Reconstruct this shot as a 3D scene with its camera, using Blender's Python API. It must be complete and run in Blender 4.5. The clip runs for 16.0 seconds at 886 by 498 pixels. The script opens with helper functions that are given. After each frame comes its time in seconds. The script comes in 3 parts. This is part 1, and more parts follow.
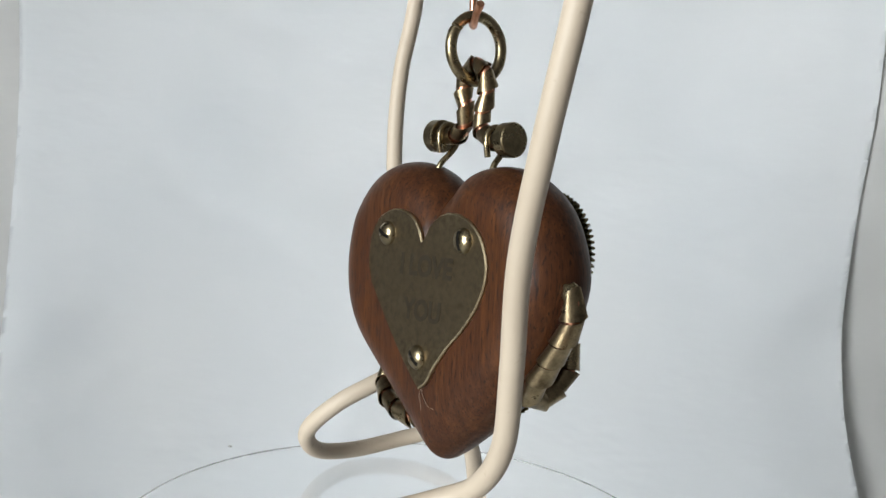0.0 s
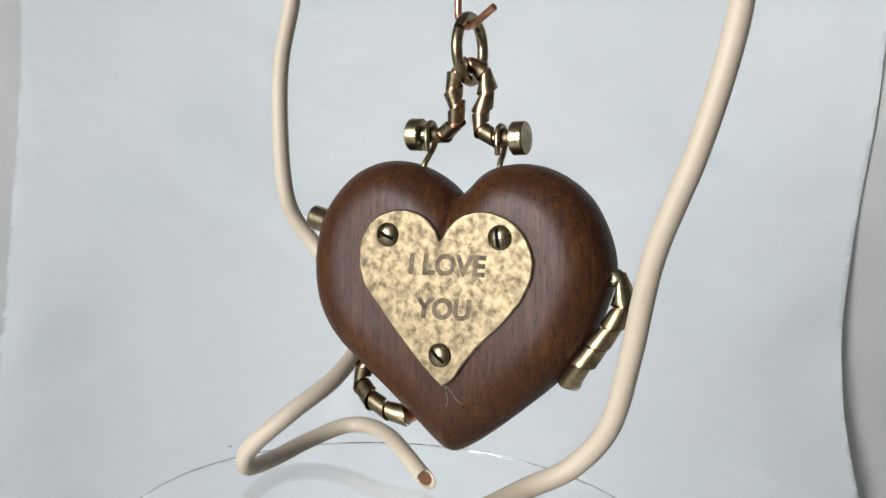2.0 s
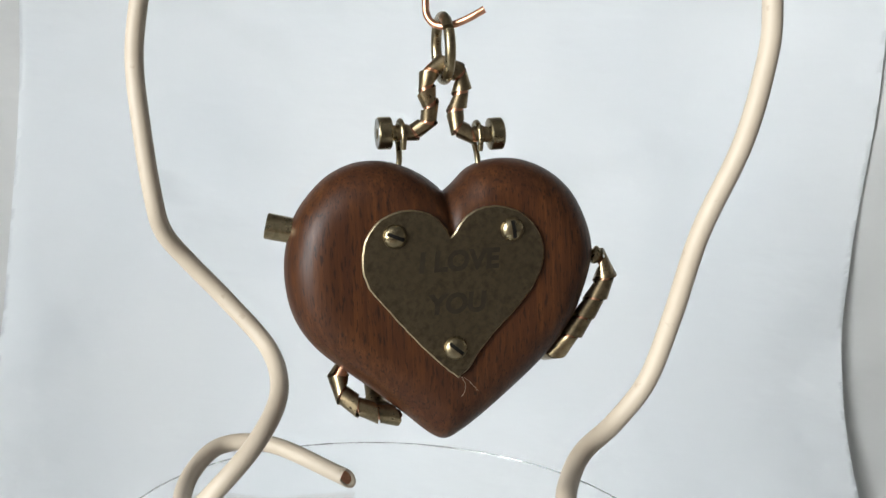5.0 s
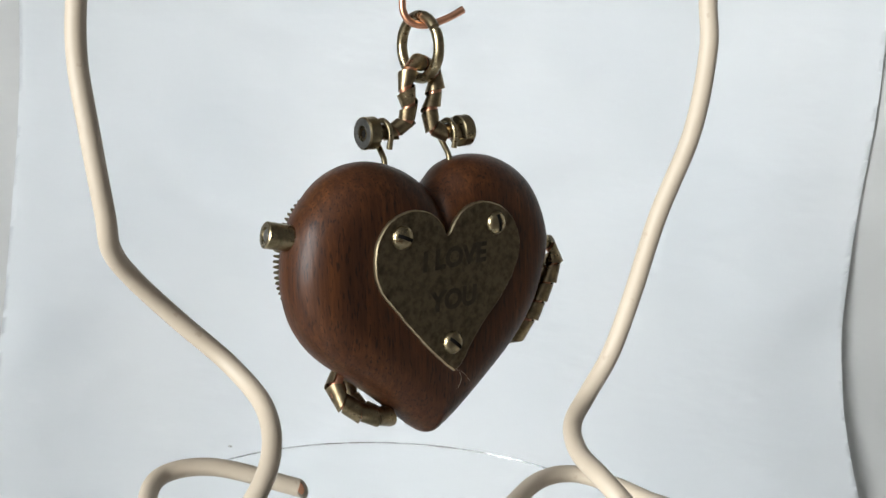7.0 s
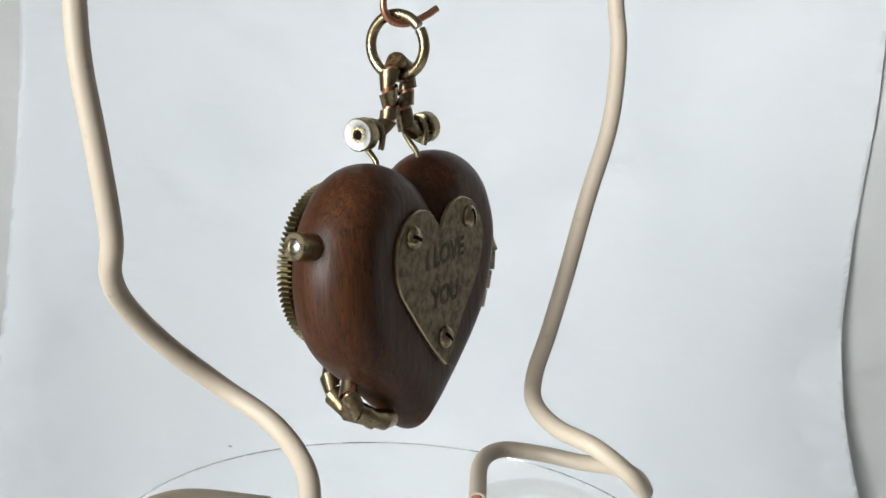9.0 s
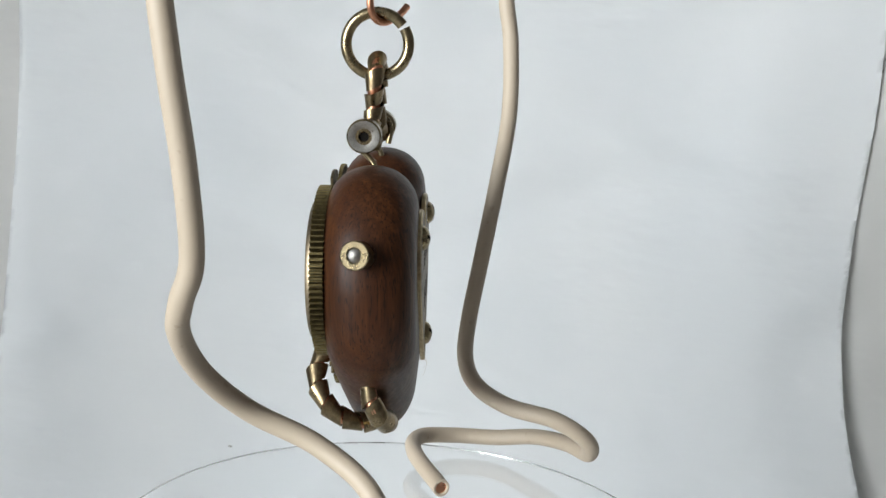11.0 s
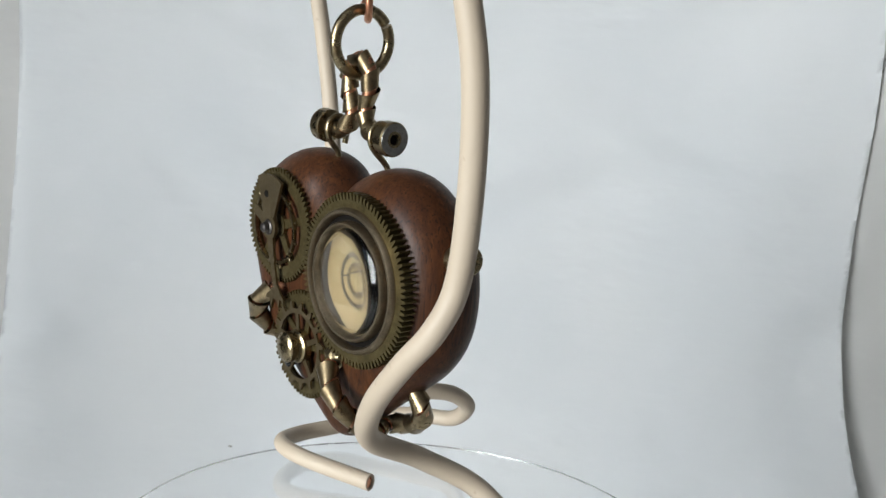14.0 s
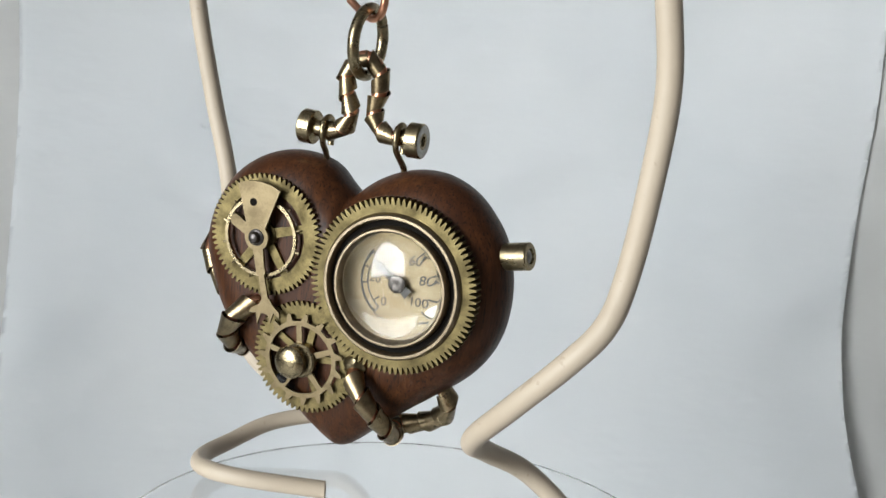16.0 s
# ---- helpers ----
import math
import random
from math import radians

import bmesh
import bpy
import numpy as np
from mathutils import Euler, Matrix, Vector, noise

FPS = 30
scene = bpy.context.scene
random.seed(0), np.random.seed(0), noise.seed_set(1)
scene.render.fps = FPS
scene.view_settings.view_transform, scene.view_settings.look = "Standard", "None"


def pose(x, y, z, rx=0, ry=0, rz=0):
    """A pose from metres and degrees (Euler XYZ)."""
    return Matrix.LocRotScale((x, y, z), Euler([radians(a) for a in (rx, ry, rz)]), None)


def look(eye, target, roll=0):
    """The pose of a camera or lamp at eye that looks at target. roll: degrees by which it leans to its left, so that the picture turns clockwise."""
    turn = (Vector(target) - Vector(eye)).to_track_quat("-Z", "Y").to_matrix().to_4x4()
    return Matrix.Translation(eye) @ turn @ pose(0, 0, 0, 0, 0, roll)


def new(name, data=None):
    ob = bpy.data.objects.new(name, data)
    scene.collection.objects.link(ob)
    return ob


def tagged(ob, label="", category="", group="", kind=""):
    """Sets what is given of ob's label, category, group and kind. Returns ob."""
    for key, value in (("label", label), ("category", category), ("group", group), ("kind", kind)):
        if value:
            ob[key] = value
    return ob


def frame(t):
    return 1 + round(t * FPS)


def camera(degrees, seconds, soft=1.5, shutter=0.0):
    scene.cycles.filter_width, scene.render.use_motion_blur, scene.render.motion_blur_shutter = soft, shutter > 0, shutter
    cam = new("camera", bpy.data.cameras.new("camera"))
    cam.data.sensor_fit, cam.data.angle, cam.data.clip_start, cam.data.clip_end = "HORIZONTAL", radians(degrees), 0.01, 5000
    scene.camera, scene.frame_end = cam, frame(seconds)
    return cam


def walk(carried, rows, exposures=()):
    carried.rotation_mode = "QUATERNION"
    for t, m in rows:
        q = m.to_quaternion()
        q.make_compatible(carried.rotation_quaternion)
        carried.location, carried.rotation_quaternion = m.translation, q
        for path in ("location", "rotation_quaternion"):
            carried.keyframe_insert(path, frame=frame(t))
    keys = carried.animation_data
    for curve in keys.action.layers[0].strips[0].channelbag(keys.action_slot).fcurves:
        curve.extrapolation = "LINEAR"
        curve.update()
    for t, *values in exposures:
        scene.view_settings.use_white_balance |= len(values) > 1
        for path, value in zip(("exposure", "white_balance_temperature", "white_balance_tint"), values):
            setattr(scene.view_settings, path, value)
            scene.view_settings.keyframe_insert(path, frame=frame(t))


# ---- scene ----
from math import cos, sin, pi

MM = 0.001
EYE = Vector((0.0, -0.2040, 0.0922))
FORWARD = Vector((0.03166, 0.98671, -0.15937))

# ---- camera: it stands still ----
cam = camera(44.89, 16.0, 1.5)
VIEW = look(EYE, EYE + FORWARD, 3.26)
walk(cam, [(0.0, VIEW), (16.0, VIEW)], [(0.0, 0.0), (3.4, 0.0), (4.0, 0.17), (4.6, 0.22), (9.2, 0.22), (11.2, 0.02), (12.5, 0.0), (16.0, -0.04)])

# turn of the display disc in degrees, every half second
TURN = [-46.15, -39.61, -32.99, -26.32, -19.63, -12.96, -6.31, 0.29, 6.85, 13.34, 19.78, 26.17, 32.5, 38.79, 45.05, 51.28, 57.51, 63.74, 69.99, 76.28, 82.6, 88.99, 95.45, 101.99, 108.61, 115.33, 122.14, 129.04, 136.03, 143.1, 150.23, 157.41, 164.6]

# ---- world and light ----
world = bpy.data.worlds.new("world")
scene.world = world
world.use_nodes = True
wn = world.node_tree.nodes
sky = wn.new("ShaderNodeTexSky")
sky.sky_type = "NISHITA"
sky.sun_disc = False
sky.sun_elevation, sky.sun_rotation = radians(35), radians(200)
world.node_tree.links.new(sky.outputs[0], wn["Background"].inputs[0])
wn["Background"].inputs[1].default_value = 0.1

WIN_Y, WIN_Z, WIN_W, WIN_H, WEST = -2.1, 0.6, 3.0, 1.8, -1.9
day = bpy.data.lights.new("window_daylight", "AREA")
day.shape, day.size, day.size_y, day.energy, day.color = "RECTANGLE", WIN_H, WIN_W, 354.0, (0.935, 0.98, 1.0)
lamp = new("window_daylight", day)
lamp.matrix_world = look((WEST - 0.06, WIN_Y, WIN_Z), (0.0, WIN_Y, WIN_Z))


# ---- materials ----
def material(name, base, rough=0.5, metal=0.0):
    m = bpy.data.materials.new(name)
    m.use_nodes = True
    b = m.node_tree.nodes["Principled BSDF"]
    b.inputs["Base Color"].default_value = (*base, 1)
    b.inputs["Roughness"].default_value = rough
    b.inputs["Metallic"].default_value = metal
    return m


def node(m, kind, **values):
    n = m.node_tree.nodes.new(kind)
    for key, value in values.items():
        n.inputs[key].default_value = value
    return n


def join(m, a, b):
    m.node_tree.links.new(a, b)


def coords(m, scale):
    tc = m.node_tree.nodes.new("ShaderNodeTexCoord")
    mp = node(m, "ShaderNodeMapping", Scale=scale)
    join(m, tc.outputs["Object"], mp.inputs["Vector"])
    return mp.outputs["Vector"]


def noise_tex(m, scale, detail=4.0, stretch=(1, 1, 1), rough=0.55):
    n = node(m, "ShaderNodeTexNoise", Scale=scale, Detail=detail, Roughness=rough)
    join(m, coords(m, stretch), n.inputs["Vector"])
    return n.outputs["Fac"]


def ramp(m, fac, stops):
    r = m.node_tree.nodes.new("ShaderNodeValToRGB")
    while len(r.color_ramp.elements) < len(stops):
        r.color_ramp.elements.new(0.5)
    for e, (p, col) in zip(r.color_ramp.elements, stops):
        e.position, e.color = p, (*col, 1)
    join(m, fac, r.inputs["Fac"])
    return r.outputs["Color"]


def span(m, fac, a0, a1, b0, b1):
    n = node(m, "ShaderNodeMapRange")
    for i, value in enumerate((a0, a1, b0, b1)):
        n.inputs[i + 1].default_value = value
    join(m, fac, n.inputs[0])
    return n.outputs[0]


def mix(m, fac, a, b, blend="MIX"):
    n = m.node_tree.nodes.new("ShaderNodeMix")
    n.data_type, n.blend_type = "RGBA", blend
    for sock, value in ((n.inputs["Factor"], fac), (n.inputs[6], a), (n.inputs[7], b)):
        if hasattr(value, "is_linked"):
            join(m, value, sock)
        elif isinstance(value, tuple):
            sock.default_value = (*value, 1)
        else:
            sock.default_value = value
    return n.outputs[2]


def relief(m, fac, strength, distance):
    n = node(m, "ShaderNodeBump", Strength=strength, Distance=distance)
    join(m, fac, n.inputs["Height"])
    join(m, n.outputs[0], m.node_tree.nodes["Principled BSDF"].inputs["Normal"])
    return n


def bsdf(m, socket):
    return m.node_tree.nodes["Principled BSDF"].inputs[socket]


def wood_material():
    m = material("oiled_dark_wood", (0.1, 0.04, 0.02), 0.4)
    broad = noise_tex(m, 70, 3, (1.6, 1.6, 0.3))
    grain = noise_tex(m, 950, 6, (1, 1, 0.04), 0.7)
    pores = noise_tex(m, 2700, 2, (1, 1, 0.14), 0.5)
    flecks = noise_tex(m, 1500, 2, (1, 1, 0.9), 0.5)
    base = ramp(m, grain, [(0.3, (0.029, 0.0097, 0.0034)), (0.5, (0.055, 0.0193, 0.0066)), (0.72, (0.106, 0.0375, 0.0115))])
    base = mix(m, span(m, broad, 0.35, 0.7, 0.0, 0.6), base, (0.036, 0.0128, 0.0066))
    base = mix(m, span(m, pores, 0.57, 0.65, 0.0, 0.85), base, (0.012, 0.006, 0.004))
    base = mix(m, span(m, flecks, 0.8, 0.84, 0.0, 0.6), base, (0.3, 0.24, 0.18))
    join(m, base, bsdf(m, "Base Color"))
    join(m, span(m, grain, 0.3, 0.7, 0.5, 0.38), bsdf(m, "Roughness"))
    bsdf(m, "Coat Weight").default_value = 0.04
    bsdf(m, "Specular IOR Level").default_value = 0.2
    bsdf(m, "Coat Roughness").default_value = 0.3
    b = relief(m, pores, 0.13, -0.0002)
    g = node(m, "ShaderNodeBump", Strength=0.22, Distance=0.0006)
    join(m, noise_tex(m, 260, 4, (1, 1, 0.25)), g.inputs["Height"])
    join(m, g.outputs[0], b.inputs["Normal"])
    return m


def metal_material(name, light, dark, rough, scale=420, amount=0.6, lo=0.45, hi=0.7):
    m = material(name, light, rough, 1.0)
    patch = noise_tex(m, scale, 6, rough=0.65)
    fine = noise_tex(m, scale * 9, 3)
    col = mix(m, span(m, patch, lo, hi, 0.0, amount), light, dark)
    col = mix(m, span(m, fine, 0.5, 0.75, 0.0, 0.35), col, dark)
    join(m, col, bsdf(m, "Base Color"))
    join(m, span(m, patch, 0.3, 0.75, rough, min(1.0, rough + 0.22)), bsdf(m, "Roughness"))
    relief(m, fine, 0.12, 0.0001)
    return m


WOOD = wood_material()
PLATE = metal_material("worn_bronze_plate", (0.19, 0.146, 0.088), (0.042, 0.031, 0.019), 0.35, 560, 0.74, 0.42, 0.66)
BRASS = metal_material("antique_brass", (0.34, 0.275, 0.165), (0.09, 0.068, 0.04), 0.2, 380, 0.6)
STRIP = metal_material("wrapped_brass_strip", (0.33, 0.255, 0.15), (0.065, 0.045, 0.027), 0.24, 300, 0.75, 0.4, 0.68)
GEAR = metal_material("yellow_clock_brass", (0.17, 0.135, 0.062), (0.05, 0.038, 0.018), 0.42, 330, 0.8, 0.4, 0.68)
STEEL = metal_material("dull_steel", (0.42, 0.41, 0.38), (0.1, 0.09, 0.08), 0.25, 500, 0.6)
COPPER = metal_material("bare_copper", (0.72, 0.36, 0.22), (0.28, 0.12, 0.07), 0.24, 420, 0.55)
# near-black colour that stands for the shade inside slots, holes and grooves
RECESS_SHADE = material("recess_shade", (0.008, 0.007, 0.006), 0.9)
INK = metal_material("stamped_letters", (0.086, 0.068, 0.046), (0.036, 0.028, 0.019), 0.44, 420, 0.8)
EDGE = metal_material("rubbed_bright_edge", (0.5, 0.41, 0.26), (0.2, 0.155, 0.09), 0.26, 700, 0.6)
LEVER = metal_material("polished_lever_brass", (0.19, 0.148, 0.086), (0.085, 0.064, 0.035), 0.38, 260, 0.6)
BEZEL = metal_material("bronzed_bezel", (0.29, 0.232, 0.157), (0.1, 0.076, 0.05), 0.32, 300, 0.55)
HUBS = metal_material("blackened_steel", (0.11, 0.1, 0.095), (0.03, 0.028, 0.026), 0.3, 500, 0.6)
BEAD = material("black_glass_bead", (0.008, 0.008, 0.009), 0.05)
PRINT = material("printed_black", (0.02, 0.018, 0.016), 0.6)


def insulation_material():
    m = material("cream_cable_sheath", (0.52, 0.45, 0.36), 0.55)
    soil = noise_tex(m, 60, 5)
    specks = noise_tex(m, 330, 3)
    col = mix(m, span(m, soil, 0.45, 0.75, 0.0, 0.4), (0.45, 0.375, 0.287), (0.37, 0.295, 0.215))
    col = mix(m, span(m, specks, 0.66, 0.72, 0.0, 0.35), col, (0.25, 0.18, 0.12))
    join(m, col, bsdf(m, "Base Color"))
    relief(m, noise_tex(m, 240, 3), 0.1, 0.0004)
    return m


def paper_material(name, base, tint):
    m = material(name, base, 0.75)
    join(m, mix(m, span(m, noise_tex(m, 9, 4), 0.35, 0.7, 0.0, 1.0), base, tint), bsdf(m, "Base Color"))
    creases = noise_tex(m, 22, 3, (1, 1, 2.2), 0.4)
    fibre = noise_tex(m, 900, 3)
    b = relief(m, creases, 0.22, 0.01)
    f = node(m, "ShaderNodeBump", Strength=0.05, Distance=0.0003)
    join(m, fibre, f.inputs["Height"])
    join(m, f.outputs[0], b.inputs["Normal"])
    return m


bsdf(RECESS_SHADE, "Specular IOR Level").default_value = 0.05


def plain_material(name, base, rough, tint, scale):
    m = material(name, base, rough)
    join(m, mix(m, noise_tex(m, scale, 5), base, tint), bsdf(m, "Base Color"))
    relief(m, noise_tex(m, scale * 6, 3), 0.1, 0.002)
    return m


CREAM = insulation_material()
PAPER = paper_material("white_drawing_paper", (0.80, 0.81, 0.815), (0.755, 0.775, 0.79))
CARD = paper_material("white_card", (0.7, 0.695, 0.675), (0.66, 0.65, 0.63))
WALL = plain_material("grey_plaster", (0.11, 0.107, 0.105), 0.9, (0.09, 0.088, 0.086), 3)
CEIL = plain_material("white_plaster", (0.2, 0.197, 0.195), 0.9, (0.18, 0.178, 0.176), 3)
BOARD = plain_material("brown_boards", (0.12, 0.075, 0.045), 0.6, (0.08, 0.05, 0.03), 5)
WHITE = plain_material("white_paint", (0.75, 0.75, 0.73), 0.5, (0.7, 0.7, 0.68), 8)
DIAL = plain_material("aged_ivory_dial", (0.205, 0.168, 0.093), 0.55, (0.145, 0.092, 0.036), 110)
DISC_GLASS = material("clear_disc_glass", (0.99, 0.995, 0.995), 0.0)
bsdf(DISC_GLASS, "Transmission Weight").default_value = 1.0
bsdf(DISC_GLASS, "IOR").default_value = 1.47
LENS_GLASS = material("domed_lens_glass", (0.95, 0.955, 0.94), 0.06)
bsdf(LENS_GLASS, "Transmission Weight").default_value = 1.0
bsdf(LENS_GLASS, "IOR").default_value = 1.42
bsdf(LENS_GLASS, "Specular IOR Level").default_value = 0.22
FROSTED = material("ground_glass_edge", (0.95, 0.97, 0.97), 0.25)
bsdf(FROSTED, "Transmission Weight").default_value = 1.0
bsdf(FROSTED, "IOR").default_value = 1.18


# ---- mesh helpers ----
def finish(bm, name, mat, smooth=True, sharp=35):
    bmesh.ops.recalc_face_normals(bm, faces=bm.faces)
    me = bpy.data.meshes.new(name)
    if smooth:
        for f in bm.faces:
            f.smooth = True
        for e in bm.edges:
            if len(e.link_faces) == 2 and e.calc_face_angle(0) > radians(sharp):
                e.smooth = False
    bm.to_mesh(me)
    bm.free()
    me.materials.append(mat)
    return me


def part(name, bm, mat, parent, label="", smooth=True, sharp=35):
    ob = new(name, finish(bm, name, mat, smooth, sharp))
    ob.parent = parent
    return tagged(ob, label)


def spline(points, steps=8, closed=False):
    """A smooth line through points."""
    pts = [Vector(p) for p in points]
    n = len(pts)
    ext = [pts[-1], *pts, pts[0], pts[1]] if closed else [2 * pts[0] - pts[1], *pts, 2 * pts[-1] - pts[-2]]
    out = []
    for i in range(n if closed else n - 1):
        a, b, c, d = ext[i:i + 4]
        for k in range(steps):
            f = k / steps
            out.append(0.5 * (2 * b + (c - a) * f + (2 * a - 5 * b + 4 * c - d) * f * f + (3 * b - 3 * c + d - a) * f ** 3))
    if not closed:
        out.append(pts[-1])
    return out


def frames(line):
    """Tangent and two turning-free normals along a line."""
    res, up = [], None
    for i, p in enumerate(line):
        t = (line[min(i + 1, len(line) - 1)] - line[max(i - 1, 0)]).normalized()
        if up is None:
            up = t.orthogonal().normalized()
        up = (up - t * up.dot(t)).normalized()
        res.append((p, t, up, t.cross(up)))
    return res


def loft(bm, rings, closed_ends=True, loop=False):
    vs = [[bm.verts.new(p) for p in ring] for ring in rings]
    n = len(vs[0])
    for a, b in zip(vs, vs[1:] + ([vs[0]] if loop else [])):
        for k in range(n):
            bm.faces.new((a[k], a[(k + 1) % n], b[(k + 1) % n], b[k]))
    if closed_ends and not loop:
        bm.faces.new(vs[0][::-1])
        bm.faces.new(vs[-1])
    return vs


def tube(line, radius, sides=12, ends=True):
    bm = bmesh.new()
    rings = []
    for i, (p, t, u, v) in enumerate(frames(line)):
        r = radius(i / (len(line) - 1)) if callable(radius) else radius
        rings.append([p + (u * cos(2 * pi * k / sides) + v * sin(2 * pi * k / sides)) * r for k in range(sides)])
    loft(bm, rings, ends)
    return bm


def turned(profile, origin, axis, sides=32):
    """A body turned round an axis: profile of (distance along the axis, radius)."""
    axis = Vector(axis).normalized()
    u = axis.orthogonal().normalized()
    v = axis.cross(u)
    o = Vector(origin)
    bm = bmesh.new()
    rings = [[o + axis * a + (u * cos(2 * pi * k / sides) + v * sin(2 * pi * k / sides)) * max(r, 1e-6) for k in range(sides)] for a, r in profile]
    loft(bm, rings)
    return bm


def wrap(line, radius, turns, cover=0.84, flare=0.42, thick=0.14, seed=1, sides=22):
    """A flat strip wound round a line, every turn lapping over the next."""
    rng = random.Random(seed)
    fr = frames(line)
    dist = [0.0]
    for a, b in zip(line, line[1:]):
        dist.append(dist[-1] + (b - a).length)
    total = dist[-1]
    jit = [rng.uniform(-0.07, 0.1) for _ in range(int(turns) + 3)]

    def at(s):
        s = min(max(s, 0.0), total - 1e-9)
        i = max(0, min(len(line) - 2, next((k for k in range(len(dist) - 1) if dist[k + 1] > s), len(line) - 2)))
        f = (s - dist[i]) / max(1e-9, dist[i + 1] - dist[i])
        (p, t, u, v), (p2, t2, u2, v2) = fr[i], fr[i + 1]
        return p.lerp(p2, f), u.lerp(u2, f).normalized(), v.lerp(v2, f).normalized()

    pitch = total / turns
    outer = [(g, thick + flare * g) for g in (0.0, 1.0)]
    strip = outer + [(g, r - thick) for g, r in outer[::-1]]
    bm = bmesh.new()
    rings = []
    n = int((turns - cover) * sides)
    for k in range(n + 1):
        phi = 2 * pi * k / sides
        j = k / sides
        r0 = radius * (1 + jit[int(j)] * (1 - j % 1) + jit[int(j) + 1] * (j % 1))
        ring = []
        for g, r in strip:
            p, u, v = at(pitch * (j + cover * g))
            ring.append(p + (u * cos(phi) + v * sin(phi)) * (r0 + r * MM))
        rings.append(ring)
    loft(bm, rings)
    return bm


def slab(outline, y0, y1, hole=None, edge=0.0):
    """A plate in the pendant's plane: outline of (x, z), from depth y0 to y1; hole: an outline of as many points."""
    bm = bmesh.new()

    def ring(o, y, grow=0.0):
        if not grow:
            return [Vector((x, y, z)) for x, z in o]
        n = len(o)
        out = []
        for i in range(n):
            t = (Vector(o[(i + 1) % n]) - Vector(o[i - 1]))
            nrm = Vector((t.y, -t.x)).normalized()
            out.append(Vector((o[i][0] - nrm.x * grow, y, o[i][1] - nrm.y * grow)))
        return out

    if hole is None:
        if edge:
            loft(bm, [ring(outline, y0, edge), ring(outline, y0 + (edge if y1 > y0 else -edge)), ring(outline, y1)])
        else:
            loft(bm, [ring(outline, y0), ring(outline, y1)])
    else:
        loft(bm, [ring(outline, y0), ring(outline, y1), ring(hole, y1), ring(hole, y0)], loop=True)
    return bm


def merge(bm, other):
    me = bpy.data.meshes.new("tmp")
    other.to_mesh(me)
    other.free()
    bm.from_mesh(me)
    bpy.data.meshes.remove(me)
    return bm


def circle(cx, cz, r, n, start=0.0):
    return [(cx + r * cos(start + 2 * pi * k / n), cz + r * sin(start + 2 * pi * k / n)) for k in range(n)]


def toothed(cx, cz, root, tip, teeth, duty=0.5):
    out = []
    for k in range(teeth):
        for f, r in ((0.0, root), (0.2, root), (0.28, (root + tip * 2) / 3), (0.38, tip), (0.66, tip), (0.76, (root + tip * 2) / 3)):
            a = 2 * pi * (k + f) / teeth
            out.append((cx + r * cos(a), cz + r * sin(a)))
    return out


def bar(p, q, w0, w1, y0, y1):
    """A flat arm from p to q with widths w0 and w1."""
    p, q = Vector(p), Vector(q)
    d = (q - p).normalized()
    n = Vector((-d.y, d.x))
    return slab([tuple(p - n * w0 / 2), tuple(q - n * w1 / 2), tuple(q + n * w1 / 2), tuple(p + n * w0 / 2)], y0, y1)


def box(x0, y0, z0, x1, y1, z1):
    bm = bmesh.new()
    bmesh.ops.create_cube(bm, size=1.0, matrix=Matrix.LocRotScale(((x0 + x1) / 2, (y0 + y1) / 2, (z0 + z1) / 2), None, (x1 - x0, y1 - y0, z1 - z0)))
    return bm


def lettering(name, words, size, where, back, mat, parent, gap=1.0, label=""):
    """Words in the built-in font, lying in the pendant's plane; back: read from behind."""
    cu = bpy.data.curves.new(name, "FONT")
    cu.body, cu.size, cu.align_x, cu.align_y, cu.extrude, cu.space_character = words, size, "CENTER", "CENTER", 0.00003, gap
    cu.shear = 0.0 if back else 0.12
    cu.offset = size * (0.0 if back else 0.042)
    tmp = bpy.data.objects.new("tmp_text", cu)
    scene.collection.objects.link(tmp)
    bpy.context.view_layer.update()
    me = bpy.data.meshes.new_from_object(tmp.evaluated_get(bpy.context.evaluated_depsgraph_get()))
    bpy.data.objects.remove(tmp)
    turn = pose(0, 0, 0, 90, 0, 180 if back else 0)
    me.transform(Matrix.Translation(where) @ turn)
    me.materials.clear()
    me.materials.append(mat)
    me.name = name
    ob = new(name, me)
    ob.parent = parent
    return tagged(ob, label)


def thing(name, label, category, group=""):
    ob = new(name)
    ob.empty_display_size = 0.01
    return tagged(ob, label, category, group)


def structure(name, bm, mat, label, category):
    return tagged(new(name, finish(bm, name, mat, False)), label, category, kind="structure")


# ---- the room round the table ----
FLOOR_Z, TOP_Z = -0.98, 1.9
structure("floor", box(WEST - 0.14, -4.0, FLOOR_Z - 0.1, 2.6, 1.6, FLOOR_Z), BOARD, "brown wooden floor of the room", "floor")
structure("ceiling", box(WEST - 0.14, -4.0, TOP_Z, 2.6, 1.6, TOP_Z + 0.1), CEIL, "pale grey plastered ceiling of the room", "ceiling")
structure("wall_north", box(WEST - 0.14, 1.6, FLOOR_Z, 2.6, 1.7, TOP_Z), WALL, "dark grey plastered wall behind the table", "wall")
structure("wall_south", box(WEST - 0.14, -4.1, FLOOR_Z, 2.6, -4.0, TOP_Z), WALL, "dark grey plastered wall facing the table", "wall")
structure("wall_east", box(2.6, -4.1, FLOOR_Z, 2.7, 1.7, TOP_Z), WALL, "dark grey plastered wall beside the table", "wall")
west = bmesh.new()
y0, y1, z0, z1 = WIN_Y - WIN_W / 2, WIN_Y + WIN_W / 2, WIN_Z - WIN_H / 2, WIN_Z + WIN_H / 2
